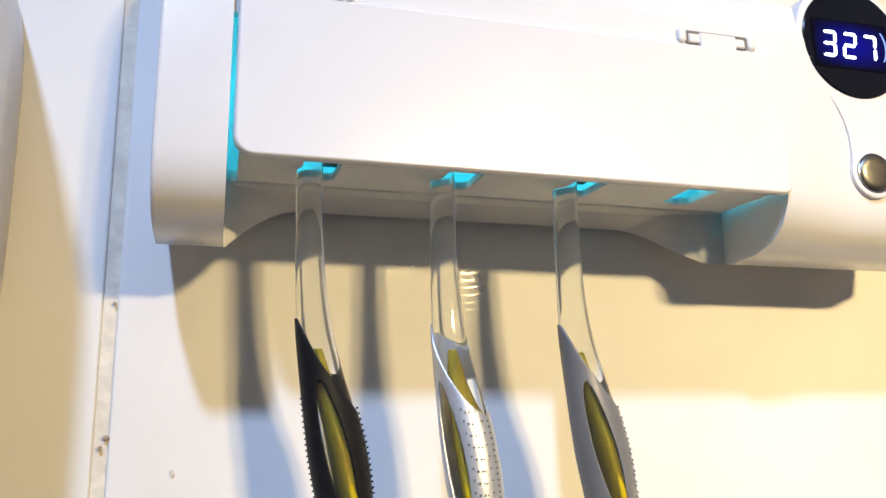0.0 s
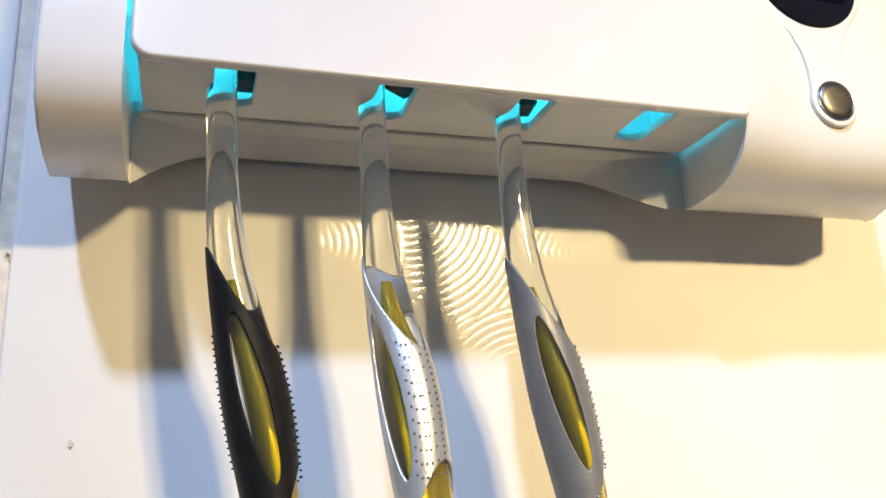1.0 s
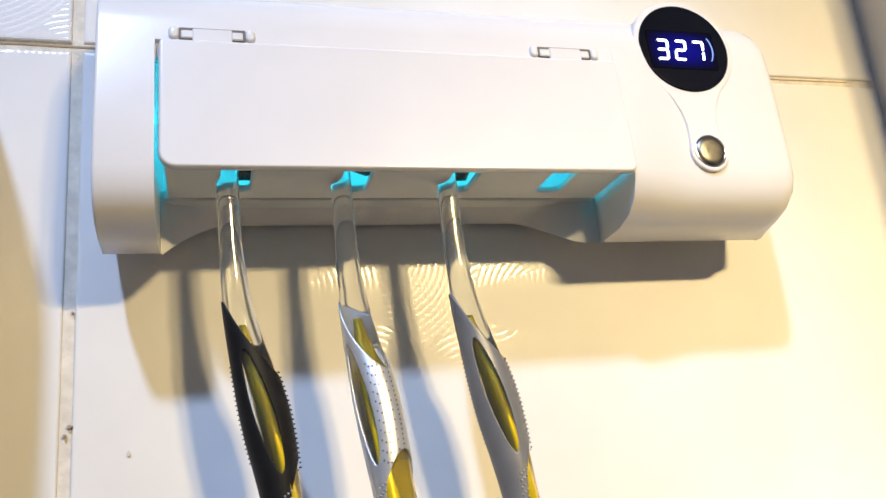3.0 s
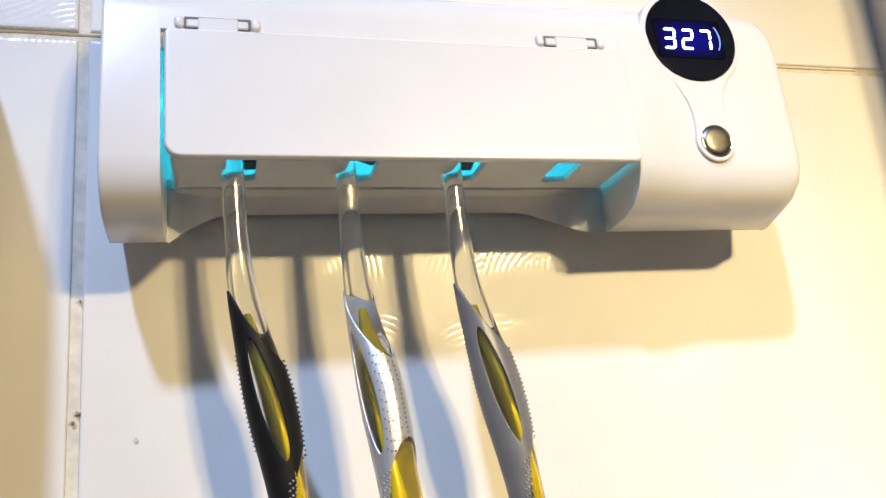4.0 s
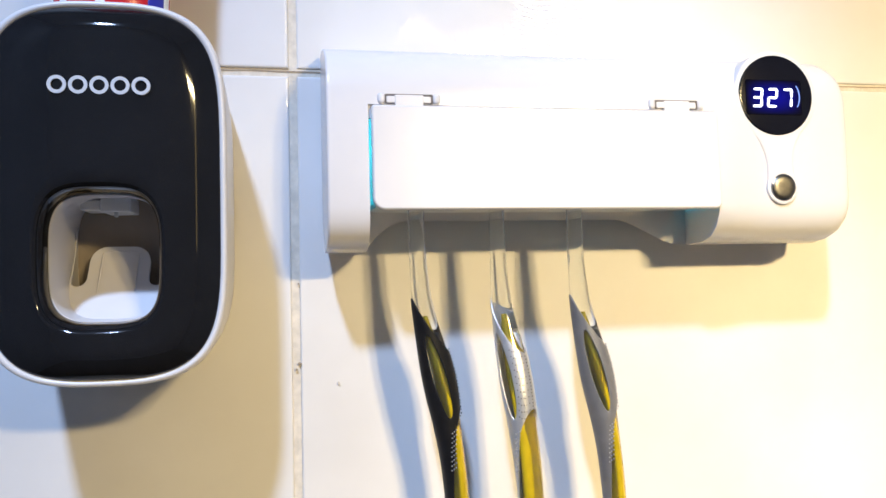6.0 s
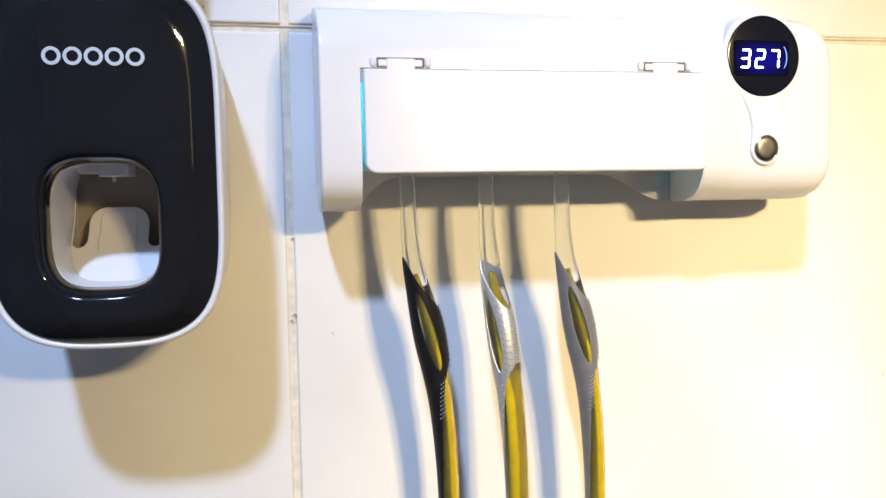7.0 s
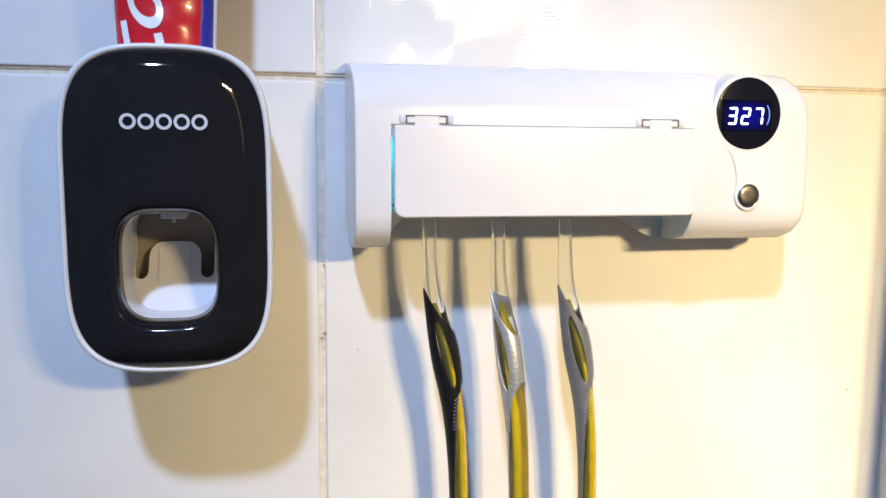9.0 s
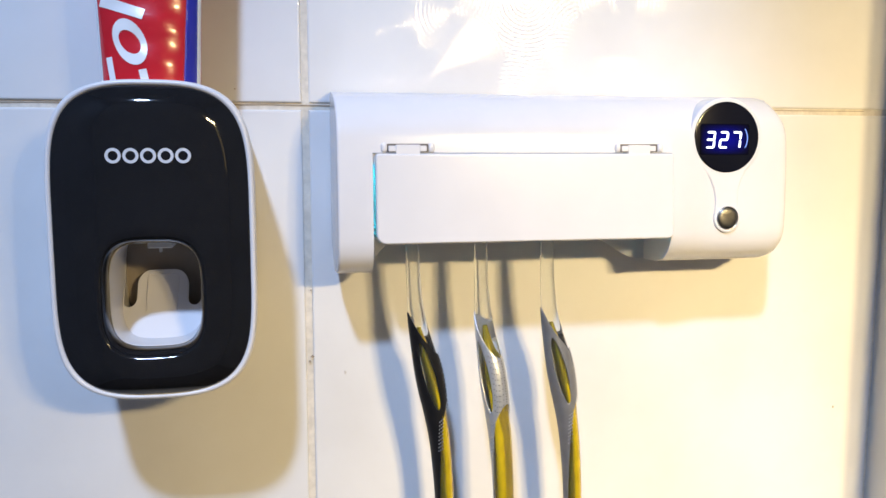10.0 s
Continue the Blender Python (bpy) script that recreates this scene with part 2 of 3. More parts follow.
# ---- sterilizer ----
X0, X1 = 0.0105, 0.2275
CUT0, CUT1 = 0.0258, 0.1655
PROFILE = [(0.0015, 1.4070), (0.0110, 1.4065), (0.0200, 1.4050), (0.0285, 1.4025), (0.0345, 1.3992), (0.0385, 1.3960), (0.0412, 1.3925), (0.0428, 1.3890), (0.0436, 1.3850), (0.0440, 1.3795),
           (0.0450, 1.3690), (0.0458, 1.3540), (0.0462, 1.3405), (0.0455, 1.3350), (0.0430, 1.3300), (0.0385, 1.3265), (0.0310, 1.3245), (0.0195, 1.3240), (0.0160, 1.3252), (0.0015, 1.3375)]
MIDDLE = 1.3652


FLAT = [(0.0015, 1.4070), (0.0110, 1.4066), (0.0205, 1.4053), (0.0285, 1.4030), (0.0340, 1.3998), (0.0378, 1.3965), (0.0400, 1.3930), (0.0412, 1.3890), (0.0418, 1.3850), (0.0422, 1.3795),
        (0.0426, 1.3690), (0.0430, 1.3540), (0.0432, 1.3425), (0.0428, 1.3370), (0.0408, 1.3320), (0.0370, 1.3283), (0.0310, 1.3262), (0.0195, 1.3255), (0.0160, 1.3262), (0.0015, 1.3375)]


def section_at(x):
    """The outline of the section: full over the flap, slimmer behind the display."""
    k = min(1, max(0, (x - 0.1680) / 0.0200))
    k = k * k * (3 - 2 * k)
    low = 1 if x > 0.1 else 0
    return [(a + (c - a) * k, b + (d - b) * (max(k, low) if n > 12 else k)) for n, ((a, b), (c, d)) in enumerate(zip(PROFILE, FLAT))]


def end_block(x0, x1, round0, round1, corner1):
    """A block of the D-shaped section from x0 to x1, with softened ends."""
    half = 0.0418
    stations = []
    for edge, sign, soft, big in ((x0, 1, round0, 0.0), (x1, -1, round1, corner1)):
        row = []
        span = max(soft, big)
        if not span:
            stations.append((edge, 1, 1))
            if sign == 1:
                stations += [(x0 + (x1 - x0) * k / 12, 1, 1) for k in range(1, 10)]
            continue
        for k in range(7):
            a = math.pi / 2 * k / 6
            off = span * (1 - math.cos(a))
            u = span - off if span else 0
            sz = 1 - ((big - math.sqrt(max(big * big - u * u, 0))) / half if big else (soft - math.sqrt(max(soft * soft - u * u, 0))) / half)
            us = max(soft - off, 0)
            sy = 1 - (soft - math.sqrt(max(soft * soft - us * us, 0))) / 0.046
            row.append((edge + sign * off, sy, sz))
        if sign == 1:
            stations += row + [(x0 + (x1 - x0) * k / 12, 1, 1) for k in range(1, 10)]
        else:
            stations += row[::-1]
    stations = sorted(stations)
    # the large corner rounds the front alone and runs out towards the wall
    def hold(d):
        k = min(1, max(0, (d - 0.016) / 0.020))
        return k * k * (3 - 2 * k)
    rings = [[(x, -d * sy, MIDDLE + (z - MIDDLE) * (1 - (1 - sz) * hold(d))) for d, z in section_at(x)] for x, sy, sz in stations]
    return loft(rings)


def sterilizer():
    root = empty("toothbrush_sterilizer")
    tagged(root, "white plastic wall-mounted toothbrush sterilizer with lit display and cyan glow inside", "sterilizer")
    part("end_block", mesh_of("end_block", *end_block(X0, CUT0, 0.0010, 0.0, 0.0), True), WHITE, root, sharp=40)
    part("end_block", mesh_of("end_block", *end_block(CUT1, X1, 0.0, 0.0034, 0.0085), True), WHITE, root, sharp=40)
    # upper housing: the curved top, the back plate
    outer = [(d, z) for d, z in PROFILE[:9]] + [(0.0439, 1.37855), (0.0424, 1.3781), (0.0424, 1.3735)]
    inner = [(0.0402, 1.3735)] + [(d - 0.0026, z - 0.0022) for d, z in PROFILE[8:1:-1]] + [(0.005, 1.4030), (0.005, 1.3400), (0.0015, 1.3400)]
    section = outer + inner
    rings = [[(x, -d, z) for d, z in section] for x in (CUT0, CUT1)]
    part("housing", mesh_of("housing", *loft(rings), True), WHITE, root, sharp=35)
    # back panel: a shallow cove that dips to a foot at both ends
    def dip(x):
        if x < 0.0450:
            return (1 - min(1, max(0, x - 0.0262) / 0.0188)) ** 1.8
        if x < 0.139:
            return 0.0
        k = min(1, (x - 0.139) / 0.0225)
        return k * k * (3 - 2 * k)
    xs = sorted({CUT0, 0.0262, CUT1} | {0.0262 + 0.0188 * k / 14 for k in range(1, 15)} | {0.050 + 0.0087 * k for k in range(11)} | {0.139 + 0.0225 * k / 16 for k in range(17)})
    rings = []
    for x in xs:
        w = dip(x)
        a, b, top, low = 0.0114 + 0.0056 * w, 0.0032 + 0.0136 * w, 1.3408, 1.3374 - (0.0116 if x > 0.1 else 0.0130) * w
        cove = [(a + (b - a) * k / 5, top + (low - top) * (k / 5) ** 1.25) for k in range(6)]
        rings.append([(x, -d, z) for d, z in [(0.0015, 1.3440), (a, 1.3440)] + cove + [(0.0015, 1.3380)]])
    part("back_panel", mesh_of("back_panel", *loft(rings), True), WHITE, root, sharp=40)
    # shelf that takes the brush necks: a comb with four notches open to the flap
    comb = [(CUT0 + 0.0024, 0.0208), (CUT0 + 0.0024, 0.0440)]
    for x in (0.0468, 0.0806, 0.1128, 0.1440):
        w, tip = 0.0041, 0.0285
        comb.append((x - w, 0.0440))
        for k in range(9):
            a = math.pi * k / 8
            comb.append((x - w * math.cos(a), tip - 0.0020 * math.sin(a)))
        comb.append((x + w, 0.0440))
    comb += [(CUT1 - 0.0022, 0.0440), (CUT1 - 0.0022, 0.0208)]
    part("shelf", mesh_of("shelf", *prism(comb, lambda u, v, d: (u, -v, d), [(1.3402, 0.0003), (1.3406, 0), (1.3420, 0)])), INNER, root)
    part("ledge", mesh_of("ledge", *prism(rounded(CUT0 + 0.001, CUT1 - 0.001, 1.3404, 1.3436, [0.0006] * 4, 3), front, [(0.0120, 0), (0.0182, 0), (0.0186, 0.0004)])), INNER, root)
    # dark bar standing in for the shade in the groove above the ledge
    part("groove_shade", mesh_of("groove_shade", *prism(rounded(CUT0 + 0.0046, CUT1 - 0.0034, 1.3414, 1.3426, [0.0002] * 4, 2), front, [(0.0050, 0), (0.0235, 0)])), GAP_SHADE, root)
    # flap
    def on_flap(u, v, d):
        return (u, -(0.0447 + (1.3780 - v) / 0.039 * 0.0024 + d), v)
    outline = rounded(0.0268, CUT1 + 0.0006, 1.3388, 1.3783, (0.0046, 0.0030, 0.0013, 0.0016))
    flap = part("flap", mesh_of("flap", *prism(outline, on_flap, [(-0.0016, 0.0002), (-0.0010, 0)] + [(-0.0010 + 0.0019 * math.sin(math.pi / 2 * k / 8), 0.0009 * (1 - math.cos(math.pi / 2 * k / 8))) for k in range(1, 9)] + [(0.0009, 0.0011)]), True), WHITE, root, "closed white hinged flap", sharp=50)
    # hinges: a tab with a pin on both sides, lying in a slot between two rounded clips
    for x in (0.0412, 0.1488):
        tab = rounded(x - 0.0054, x + 0.0054, 1.3768, 1.38205, [0.0004] * 4, 3)
        part("hinge_tab", mesh_of("hinge_tab", *prism(tab, on_flap, [(-0.0016, 0), (0.0001, 0), (0.0004, 0.0003)])), WHITE, flap)
        bar = rounded(x - 0.0085, x + 0.0083, 1.37905, 1.3816, [0.0005] * 4, 3)
        part("hinge_pin", mesh_of("hinge_pin", *prism(bar, on_flap, [(-0.0022, 0), (-0.0002, 0), (0.0001, 0.0003)])), WHITE, flap)
        # the slot's shade is a dark block, not a cut recess
        slot = rounded(x - 0.0091, x + 0.0091, 1.3788, 1.38245, [0.0004] * 4, 3)
        part("hinge_slot_shade", mesh_of("hinge_slot_shade", *prism(slot, on_flap, [(-0.0032, 0), (-0.00025, 0)])), GAP_SHADE, root)
        for side in (-1, 1):
            clip = rounded(x + side * 0.0104 - 0.0014, x + side * 0.0104 + 0.0014, 1.3787, 1.3828, [0.0013] * 4, 6)
            part("hinge_clip", mesh_of("hinge_clip", *prism(clip, on_flap, [(-0.0032, 0), (-0.0005, 0), (0.0001, 0.0003), (0.0004, 0.0008)]), True), WHITE, root)
    # bezel: two discs joined by a waisted neck
    dx, dz, dr = 0.1938, 1.3858, 0.0166
    bx, bz, br = 0.1950, 1.3476, 0.0054
    plate = []
    for k in range(37):
        a = radians(-42 + 264 * k / 36)
        plate.append((dx + (dr + 0.0020) * math.cos(a), dz + (dr + 0.0020) * math.sin(a)))
    waist = [(0.0110, -0.0155), (0.0084, -0.0195), (0.0066, -0.0240), (0.0059, -0.0285), (0.0061, -0.0325)]
    plate += [(dx - u + 0.0005 * n / 2, dz + v) for n, (u, v) in enumerate(waist)]
    for k in range(19):
        a = radians(158 + 224 * k / 18)
        plate.append((bx + (br + 0.0016) * math.cos(a), bz + (br + 0.0016) * math.sin(a)))
    plate += [(dx + u + 0.0005 * n / 2, dz + v) for n, (u, v) in reversed(list(enumerate(waist)))]

    def panel(u, v, d):
        return (u, -(d - 0.0021 + (bz - v) * 0.045), v)
    part("bezel", mesh_of("bezel", *prism(plate, panel, [(0.020, 0), (0.0456, 0), (0.0461, 0.0003), (0.0463, 0.0009)]), True), WHITE, root, sharp=14)
    display = part("display", mesh_of("display", *prism(circle(dx, dz, dr, 64), panel, [(0.040, 0), (0.0465, 0), (0.0468, 0.0004), (0.0469, 0.0012)]), True), DISPLAY_BLACK, root, "round glossy black display with lit white digits", sharp=12)
    glow = rounded(0.1800, 0.2052, 1.3775, 1.3920, [0.001] * 4)
    part("backlight", mesh_of("backlight", *prism(glow, panel, [(0.0468, 0), (0.04706, 0)])), BACKLIGHT, display)
    # seven-segment digits
    strokes = {"3": "abcdg", "2": "abged", "7": "abc"}
    for n, figure in enumerate("327"):
        x, z, w, h, t = 0.1826 + 0.0067 * n, 1.3806, 0.0045, 0.0079, 0.00085
        verts, faces = [], []
        for s in strokes[figure]:
            x0, x1, z0, z1 = {"a": (t * 0.4, w - t * 0.4, h - t, h), "b": (w - t, w, h / 2 + 0.0002, h - t * 0.4), "c": (w - t, w, t * 0.4, h / 2 - 0.0002),
                              "d": (t * 0.4, w - t * 0.4, 0, t), "e": (0, t, t * 0.4, h / 2 - 0.0002), "g": (t * 0.4, w - t * 0.4, h / 2 - t / 2, h / 2 + t / 2)}[s]
            tip = 0.00042
            loop = [(x0, z0 + tip), (x0 + tip, z0), (x1 - tip, z0), (x1, z0 + tip), (x1, z1 - tip), (x1 - tip, z1), (x0 + tip, z1), (x0, z1 - tip)]
            v, f = prism([(x + a + 0.10 * b, z + b) for a, b in loop], panel, [(0.0470, 0), (0.04725, 0)])
            faces += [tuple(i + len(verts) for i in face) for face in f]
            verts += v
        part("digit", mesh_of("digit", verts, faces), DIGIT, display)
    arc = [(0.1962 + 0.0082 * math.cos(radians(a)), 1.3852 + 0.0082 * math.sin(radians(a))) for a in range(-32, 38, 5)]
    arc += [(0.1962 + 0.0078 * math.cos(radians(a)), 1.3852 + 0.0082 * math.sin(radians(a))) for a in range(33, -37, -5)]
    part("light_arc", mesh_of("light_arc", *prism(arc, panel, [(0.0470, 0), (0.04722, 0)])), emitter("pale_blue_light", (0.25, 0.4, 1.0), 1.6), display)
    # push button
    button = part("button", mesh_of("button", *prism(circle(bx, bz, br * 0.93), front, [(0.040, 0), (0.0446, 0), (0.0450, 0.0005), (0.0452, 0.0016), (0.04525, 0.0032)]), True), STEEL, root, "round brushed steel push button", sharp=40)
    rim = [[(bx + (br + o) * math.cos(a), -d, bz + (br + o) * math.sin(a)) for o, d in ((0, 0.0436), (0.0003, 0.0444), (-0.0001, 0.0448), (-0.0005, 0.0444))] for a in [2 * math.pi * k / 48 for k in range(48)]]
    v, f = loft(rim, False)
    f += [(47 * 4 + i, 47 * 4 + (i + 1) % 4, (i + 1) % 4, i) for i in range(4)]
    part("button_rim", mesh_of("button_rim", v, f, True), CHROME, button)
    # ultraviolet tube
    rings = [[(x, -0.018 + 0.0022 * math.cos(a), 1.3680 + 0.0022 * math.sin(a)) for a in [2 * math.pi * k / 16 for k in range(16)]] for x in (0.032, 0.160)]
    part("lamp_tube", mesh_of("lamp_tube", *loft(rings), True), UV, root, "glowing cyan ultraviolet tube")
    return root


sterilizer()


# ---- hanging lamp added out of view, to put a warm streak in the glossy cover ----
def streak_lamp(x, y):
    root = empty("streak_lamp")
    tagged(root, "slim warm glowing tube on a cord, added out of view for the streak in the glossy cover", "lamp")

    def rod(name, r, z0, z1, mat, soft=0.0):
        rows = [(z0, r * 0.6), (z0 + soft, r), (z1 - soft, r), (z1, r * 0.6)]
        rings = [[(x + q * math.cos(a), y + q * math.sin(a), z) for a in [2 * math.pi * k / 20 for k in range(20)]] for z, q in rows]
        part(name, mesh_of(name, *loft(rings), True), mat, root)
    rod("glass", 0.014, 1.36, 1.66, emitter("warm_streak_glow", (1.0, 0.72, 0.30), 3.0), 0.006)
    rod("socket", 0.017, 1.66, 1.72, CHROME, 0.004)
    rod("cord", 0.003, 1.72, 2.699, BLACK_RUBBER, 0.002)
    rod("canopy", 0.045, 2.672, 2.6995, CASE_WHITE, 0.006)
    return root


streak_lamp(0.47, -1.07)


# ---- toothbrushes ----
LEFT = [(1.38, 0.0410), (1.336, 0.0411), (1.32, 0.0415), (1.306, 0.0421), (1.299, 0.0428), (1.291, 0.0439), (1.283, 0.0450), (1.272, 0.0466), (1.26, 0.0496), (1.25, 0.0519), (1.243, 0.0532), (1.229, 0.0548), (1.216, 0.0560), (1.2, 0.0569), (1.178, 0.0580)]
RIGHT = [(1.38, 0.0478), (1.336, 0.0477), (1.32, 0.0484), (1.306, 0.0502), (1.299, 0.0519), (1.291, 0.0546), (1.283, 0.0576), (1.272, 0.0601), (1.26, 0.0612), (1.25, 0.0622), (1.243, 0.0632), (1.229, 0.0645), (1.216, 0.0652), (1.2, 0.0658), (1.178, 0.0658)]
DEEP = [(1.380, 0.0022), (1.336, 0.0030), (1.320, 0.0034), (1.300, 0.0044), (1.283, 0.0056), (1.265, 0.0060), (1.243, 0.0056), (1.210, 0.0052), (1.178, 0.0046)]


def smooth_at(z, keys):
    """Average of nearby values, to take the corners out of a row of keys."""
    return sum(ease(z + o, keys) for o in (-0.006, -0.003, 0, 0.003, 0.006)) / 5


def brush_ring(z, scale, count=48):
    a, b, d = smooth_at(z, LEFT), smooth_at(z, RIGHT), smooth_at(z, DEEP)
    cx, w = (a + b) / 2 - 0.0525, (b - a) / 2
    return [(cx + w * scale * math.cos(t), -d * scale * math.sin(t), z) for t in [2 * math.pi * k / count for k in range(count)]]


def clip_faces(verts, fields, faces):
    """Cuts triangles to where the field is above zero."""
    out_v, out_f, cache = list(verts), [], {}

    def cross(i, j):
        key = (min(i, j), max(i, j))
        if key not in cache:
            k = fields[i] / (fields[i] - fields[j])
            out_v.append(tuple(a + (b - a) * k for a, b in zip(verts[i], verts[j])))
            cache[key] = len(out_v) - 1
        return cache[key]

    for face in faces:
        loop = []
        for i, j in zip(face, face[1:] + face[:1]):
            if fields[i] > 0:
                loop.append(i)
            if (fields[i] > 0) != (fields[j] > 0):
                loop.append(cross(i, j))
        if len(loop) > 2:
            out_f.append(tuple(loop))
    return out_v, out_f


def rubber_field(u, z):
    """Above zero where the rubber grip covers the handle; u runs from -1 at one edge to 1 at the other."""
    top = (1.3058 - 0.0105 * (u + 1) - z) / 0.004
    right = ease(z, [(1.300, 2.2), (1.270, 1.35), (1.2635, 1.0), (1.2560, 0.46), (1.2480, 0.08), (1.2400, -0.22), (1.2300, -0.46), (1.2170, -0.68), (1.2000, -0.80), (1.180, -0.88)]) - u
    k = (z - 1.2760) / 0.0160
    wu = (u - (-0.09 - 0.216 * k)) / 0.43
    window = math.sqrt(k * k + wu * wu) - 1
    return min(top, right, window * 1.2, (z - 1.181) / 0.004)


def toothbrush(x, y, turn, lean, rubber, label, dots=None):
    root = empty("toothbrush")
    tagged(root, label, "toothbrush", group="toothbrushes in the sterilizer")
    root.matrix_world = Matrix.Translation((x, y, 1.340)) @ pose(0, 0, 0, lean, 0, 0) @ pose(0, 0, 0, 0, 0, turn) @ Matrix.Translation((0.0081, 0, -1.340))
    # clear neck and handle body
    rows = [1.3475 - 0.0025 * k for k in range(67)]
    rings = [brush_ring(z, 0.93) for z in rows]
    end = rings[-1]
    mid = Vector((sum(p[0] for p in end) / len(end), 0, 0))
    for k in range(1, 6):
        s = math.cos(math.pi / 2 * k / 5.3)
        rings.append([(mid.x + (p[0] - mid.x) * s, p[1] * s, end[0][2] - 0.004 * math.sin(math.pi / 2 * k / 5)) for p in end])
    part("handle", mesh_of("handle", *loft(rings), True), CLEAR, root, "clear plastic neck and handle")
    # brush head, hidden in the sterilizer but for its foot
    head = [[(-0.0080 + 0.0042 * w * math.cos(t), 0.0022 * w * math.sin(t), z) for t in [2 * math.pi * k / 24 for k in range(24)]] for z, w in ((1.3478, 0.70), (1.3484, 0.98), (1.3500, 1.20), (1.3540, 1.05), (1.3565, 1.22), (1.366, 1.2), (1.370, 0.8))]
    part("head", mesh_of("head", *loft(head), True), CLEAR_CUT, root)
    verts, faces = [], []
    for i in range(4):
        for j in range(8):
            bx, bz = -0.0048 + 0.0012 * i, 1.3440 + 0.0019 * j
            ring = [[(bx + 0.0010 * math.cos(t), yy, bz + 0.0010 * math.sin(t)) for t in [2 * math.pi * k / 6 for k in range(6)]] for yy in (0.0012, 0.0082)]
            v, f = loft(ring)
            faces += [tuple(n + len(verts) for n in face) for face in f]
            verts += v
    part("bristles", mesh_of("bristles", verts, faces), BRISTLE, root)
    # gold core
    rings = []
    for k in range(60):
        z = 1.2990 - 0.00203 * k
        a, b, d = smooth_at(z, LEFT) - 0.0525, smooth_at(z, RIGHT) - 0.0525, smooth_at(z, DEEP)
        lo = ease(z, [(1.305, 0.50), (1.290, 0.34), (1.275, 0.37), (1.262, 0.42), (1.250, 0.40), (1.235, 0.33), (1.217, 0.26), (1.18, 0.24)])
        hi = ease(z, [(1.305, 0.52), (1.296, 0.60), (1.285, 0.68), (1.272, 0.75), (1.262, 0.86), (1.250, 0.93), (1.18, 0.93)])
        cx, w = a + (b - a) * (lo + hi) / 2, (b - a) * (hi - lo) / 2
        dd = min(d * ease(z, [(1.290, 0.60), (1.280, 0.965)]), w * ease(z, [(1.290, 1.0), (1.278, 2.1)]) + 0.0002)
        rings.append([(cx + w * math.cos(t), -dd * math.sin(t), z) for t in [2 * math.pi * i / 28 for i in range(28)]])
    part("core", mesh_of("core", *loft(rings), True), GOLD, root, "metallic gold inlay")
    # rubber grip
    count, grid, fields = 120, [], []
    rows = [1.3075 - 0.0010 * k for k in range(128)]
    for z in rows:
        for n, p in enumerate(brush_ring(z, 1.0, count)):
            grid.append(p)
            t = 2 * math.pi * n / count
            fields.append(rubber_field(math.cos(t), z))
    quads = []
    for r in range(len(rows) - 1):
        for n in range(count):
            m = (n + 1) % count
            i, j, k, l = r * count + n, r * count + m, (r + 1) * count + m, (r + 1) * count + n
            quads += [(i, j, k), (i, k, l)]
    v, f = clip_faces(grid, fields, quads)
    used = sorted({i for face in f for i in face})
    order = {i: n for n, i in enumerate(used)}
    grip_mesh = mesh_of("grip", [v[i] for i in used], [tuple(order[i] for i in face) for face in f], True)
    grip = part("grip", grip_mesh, rubber, root, "soft rubber grip with an oval window")
    solid = grip.modifiers.new("solid", "SOLIDIFY")
    solid.thickness, solid.offset = 0.0007, 0.6
    # raised dots along the edges and below the window
    verts, faces = [], []

    def dot(p, r):
        nonlocal verts, faces
        n = len(verts)
        for k in range(6):
            t = 2 * math.pi * k / 6
            verts.append((p[0] + r * math.cos(t), p[1] + r * 0.3, p[2] + r * math.sin(t)))
        verts.append((p[0], p[1] - r * 1.0, p[2]))
        verts.append((p[0], p[1] + r * 1.0, p[2]))
        for k in range(6):
            faces.append((n + k, n + (k + 1) % 6, n + 6))
            faces.append((n + (k + 1) % 6, n + k, n + 7))

    def on_grip(u, z):
        a, b, d = smooth_at(z, LEFT) - 0.0525, smooth_at(z, RIGHT) - 0.0525, smooth_at(z, DEEP)
        return ((a + b) / 2 + (b - a) / 2 * 1.06 * u, -(d * 1.06) * math.sqrt(max(0, 1 - u * u)), z)
    for k in range(21):
        z = 1.2860 - 0.00125 * k
        dot(on_grip(0.995, z), 0.00028)
        if k % 2 == 0:
            dot(on_grip(0.93, z), 0.00026)
            dot(on_grip(0.83, z - 0.0006), 0.00025)
            if dots:
                for u in (0.46, 0.58, 0.70):
                    dot(on_grip(u + 0.08 * math.sin(k * 0.15), z - 0.0006 * (u > 0.5)), 0.00030)
        dot(on_grip(-0.995, z + 0.002), 0.00024)
    part("grip_dots", mesh_of("grip_dots", verts, faces, True), dots or rubber, root)
    verts, faces = [], []
    for r in range(9):
        for c in range(3):
            u = ease(1.2555 - 0.0018 * r, [(1.256, 0.40), (1.248, 0.12), (1.238, -0.12)]) - 0.16 * c
            dot(on_grip(u, 1.2555 - 0.0018 * r - 0.0006 * c), 0.00034)
    # these dots get a paler colour in place of the highlight on the rubber
    part("grip_dots", mesh_of("grip_dots", verts, faces, True), HIGHLIT_DOTS, root, "raised rubber dots with their highlight painted pale")
    return root


toothbrush(0.0444, -0.0350, 0, 2.6, BLACK_RUBBER, "clear toothbrush with black rubber grip and gold core")
toothbrush(0.0764, -0.0345, -50, 2.4, SILVER_RUBBER, "clear toothbrush with shiny silver rubber grip turned aside", GREY_RUBBER)
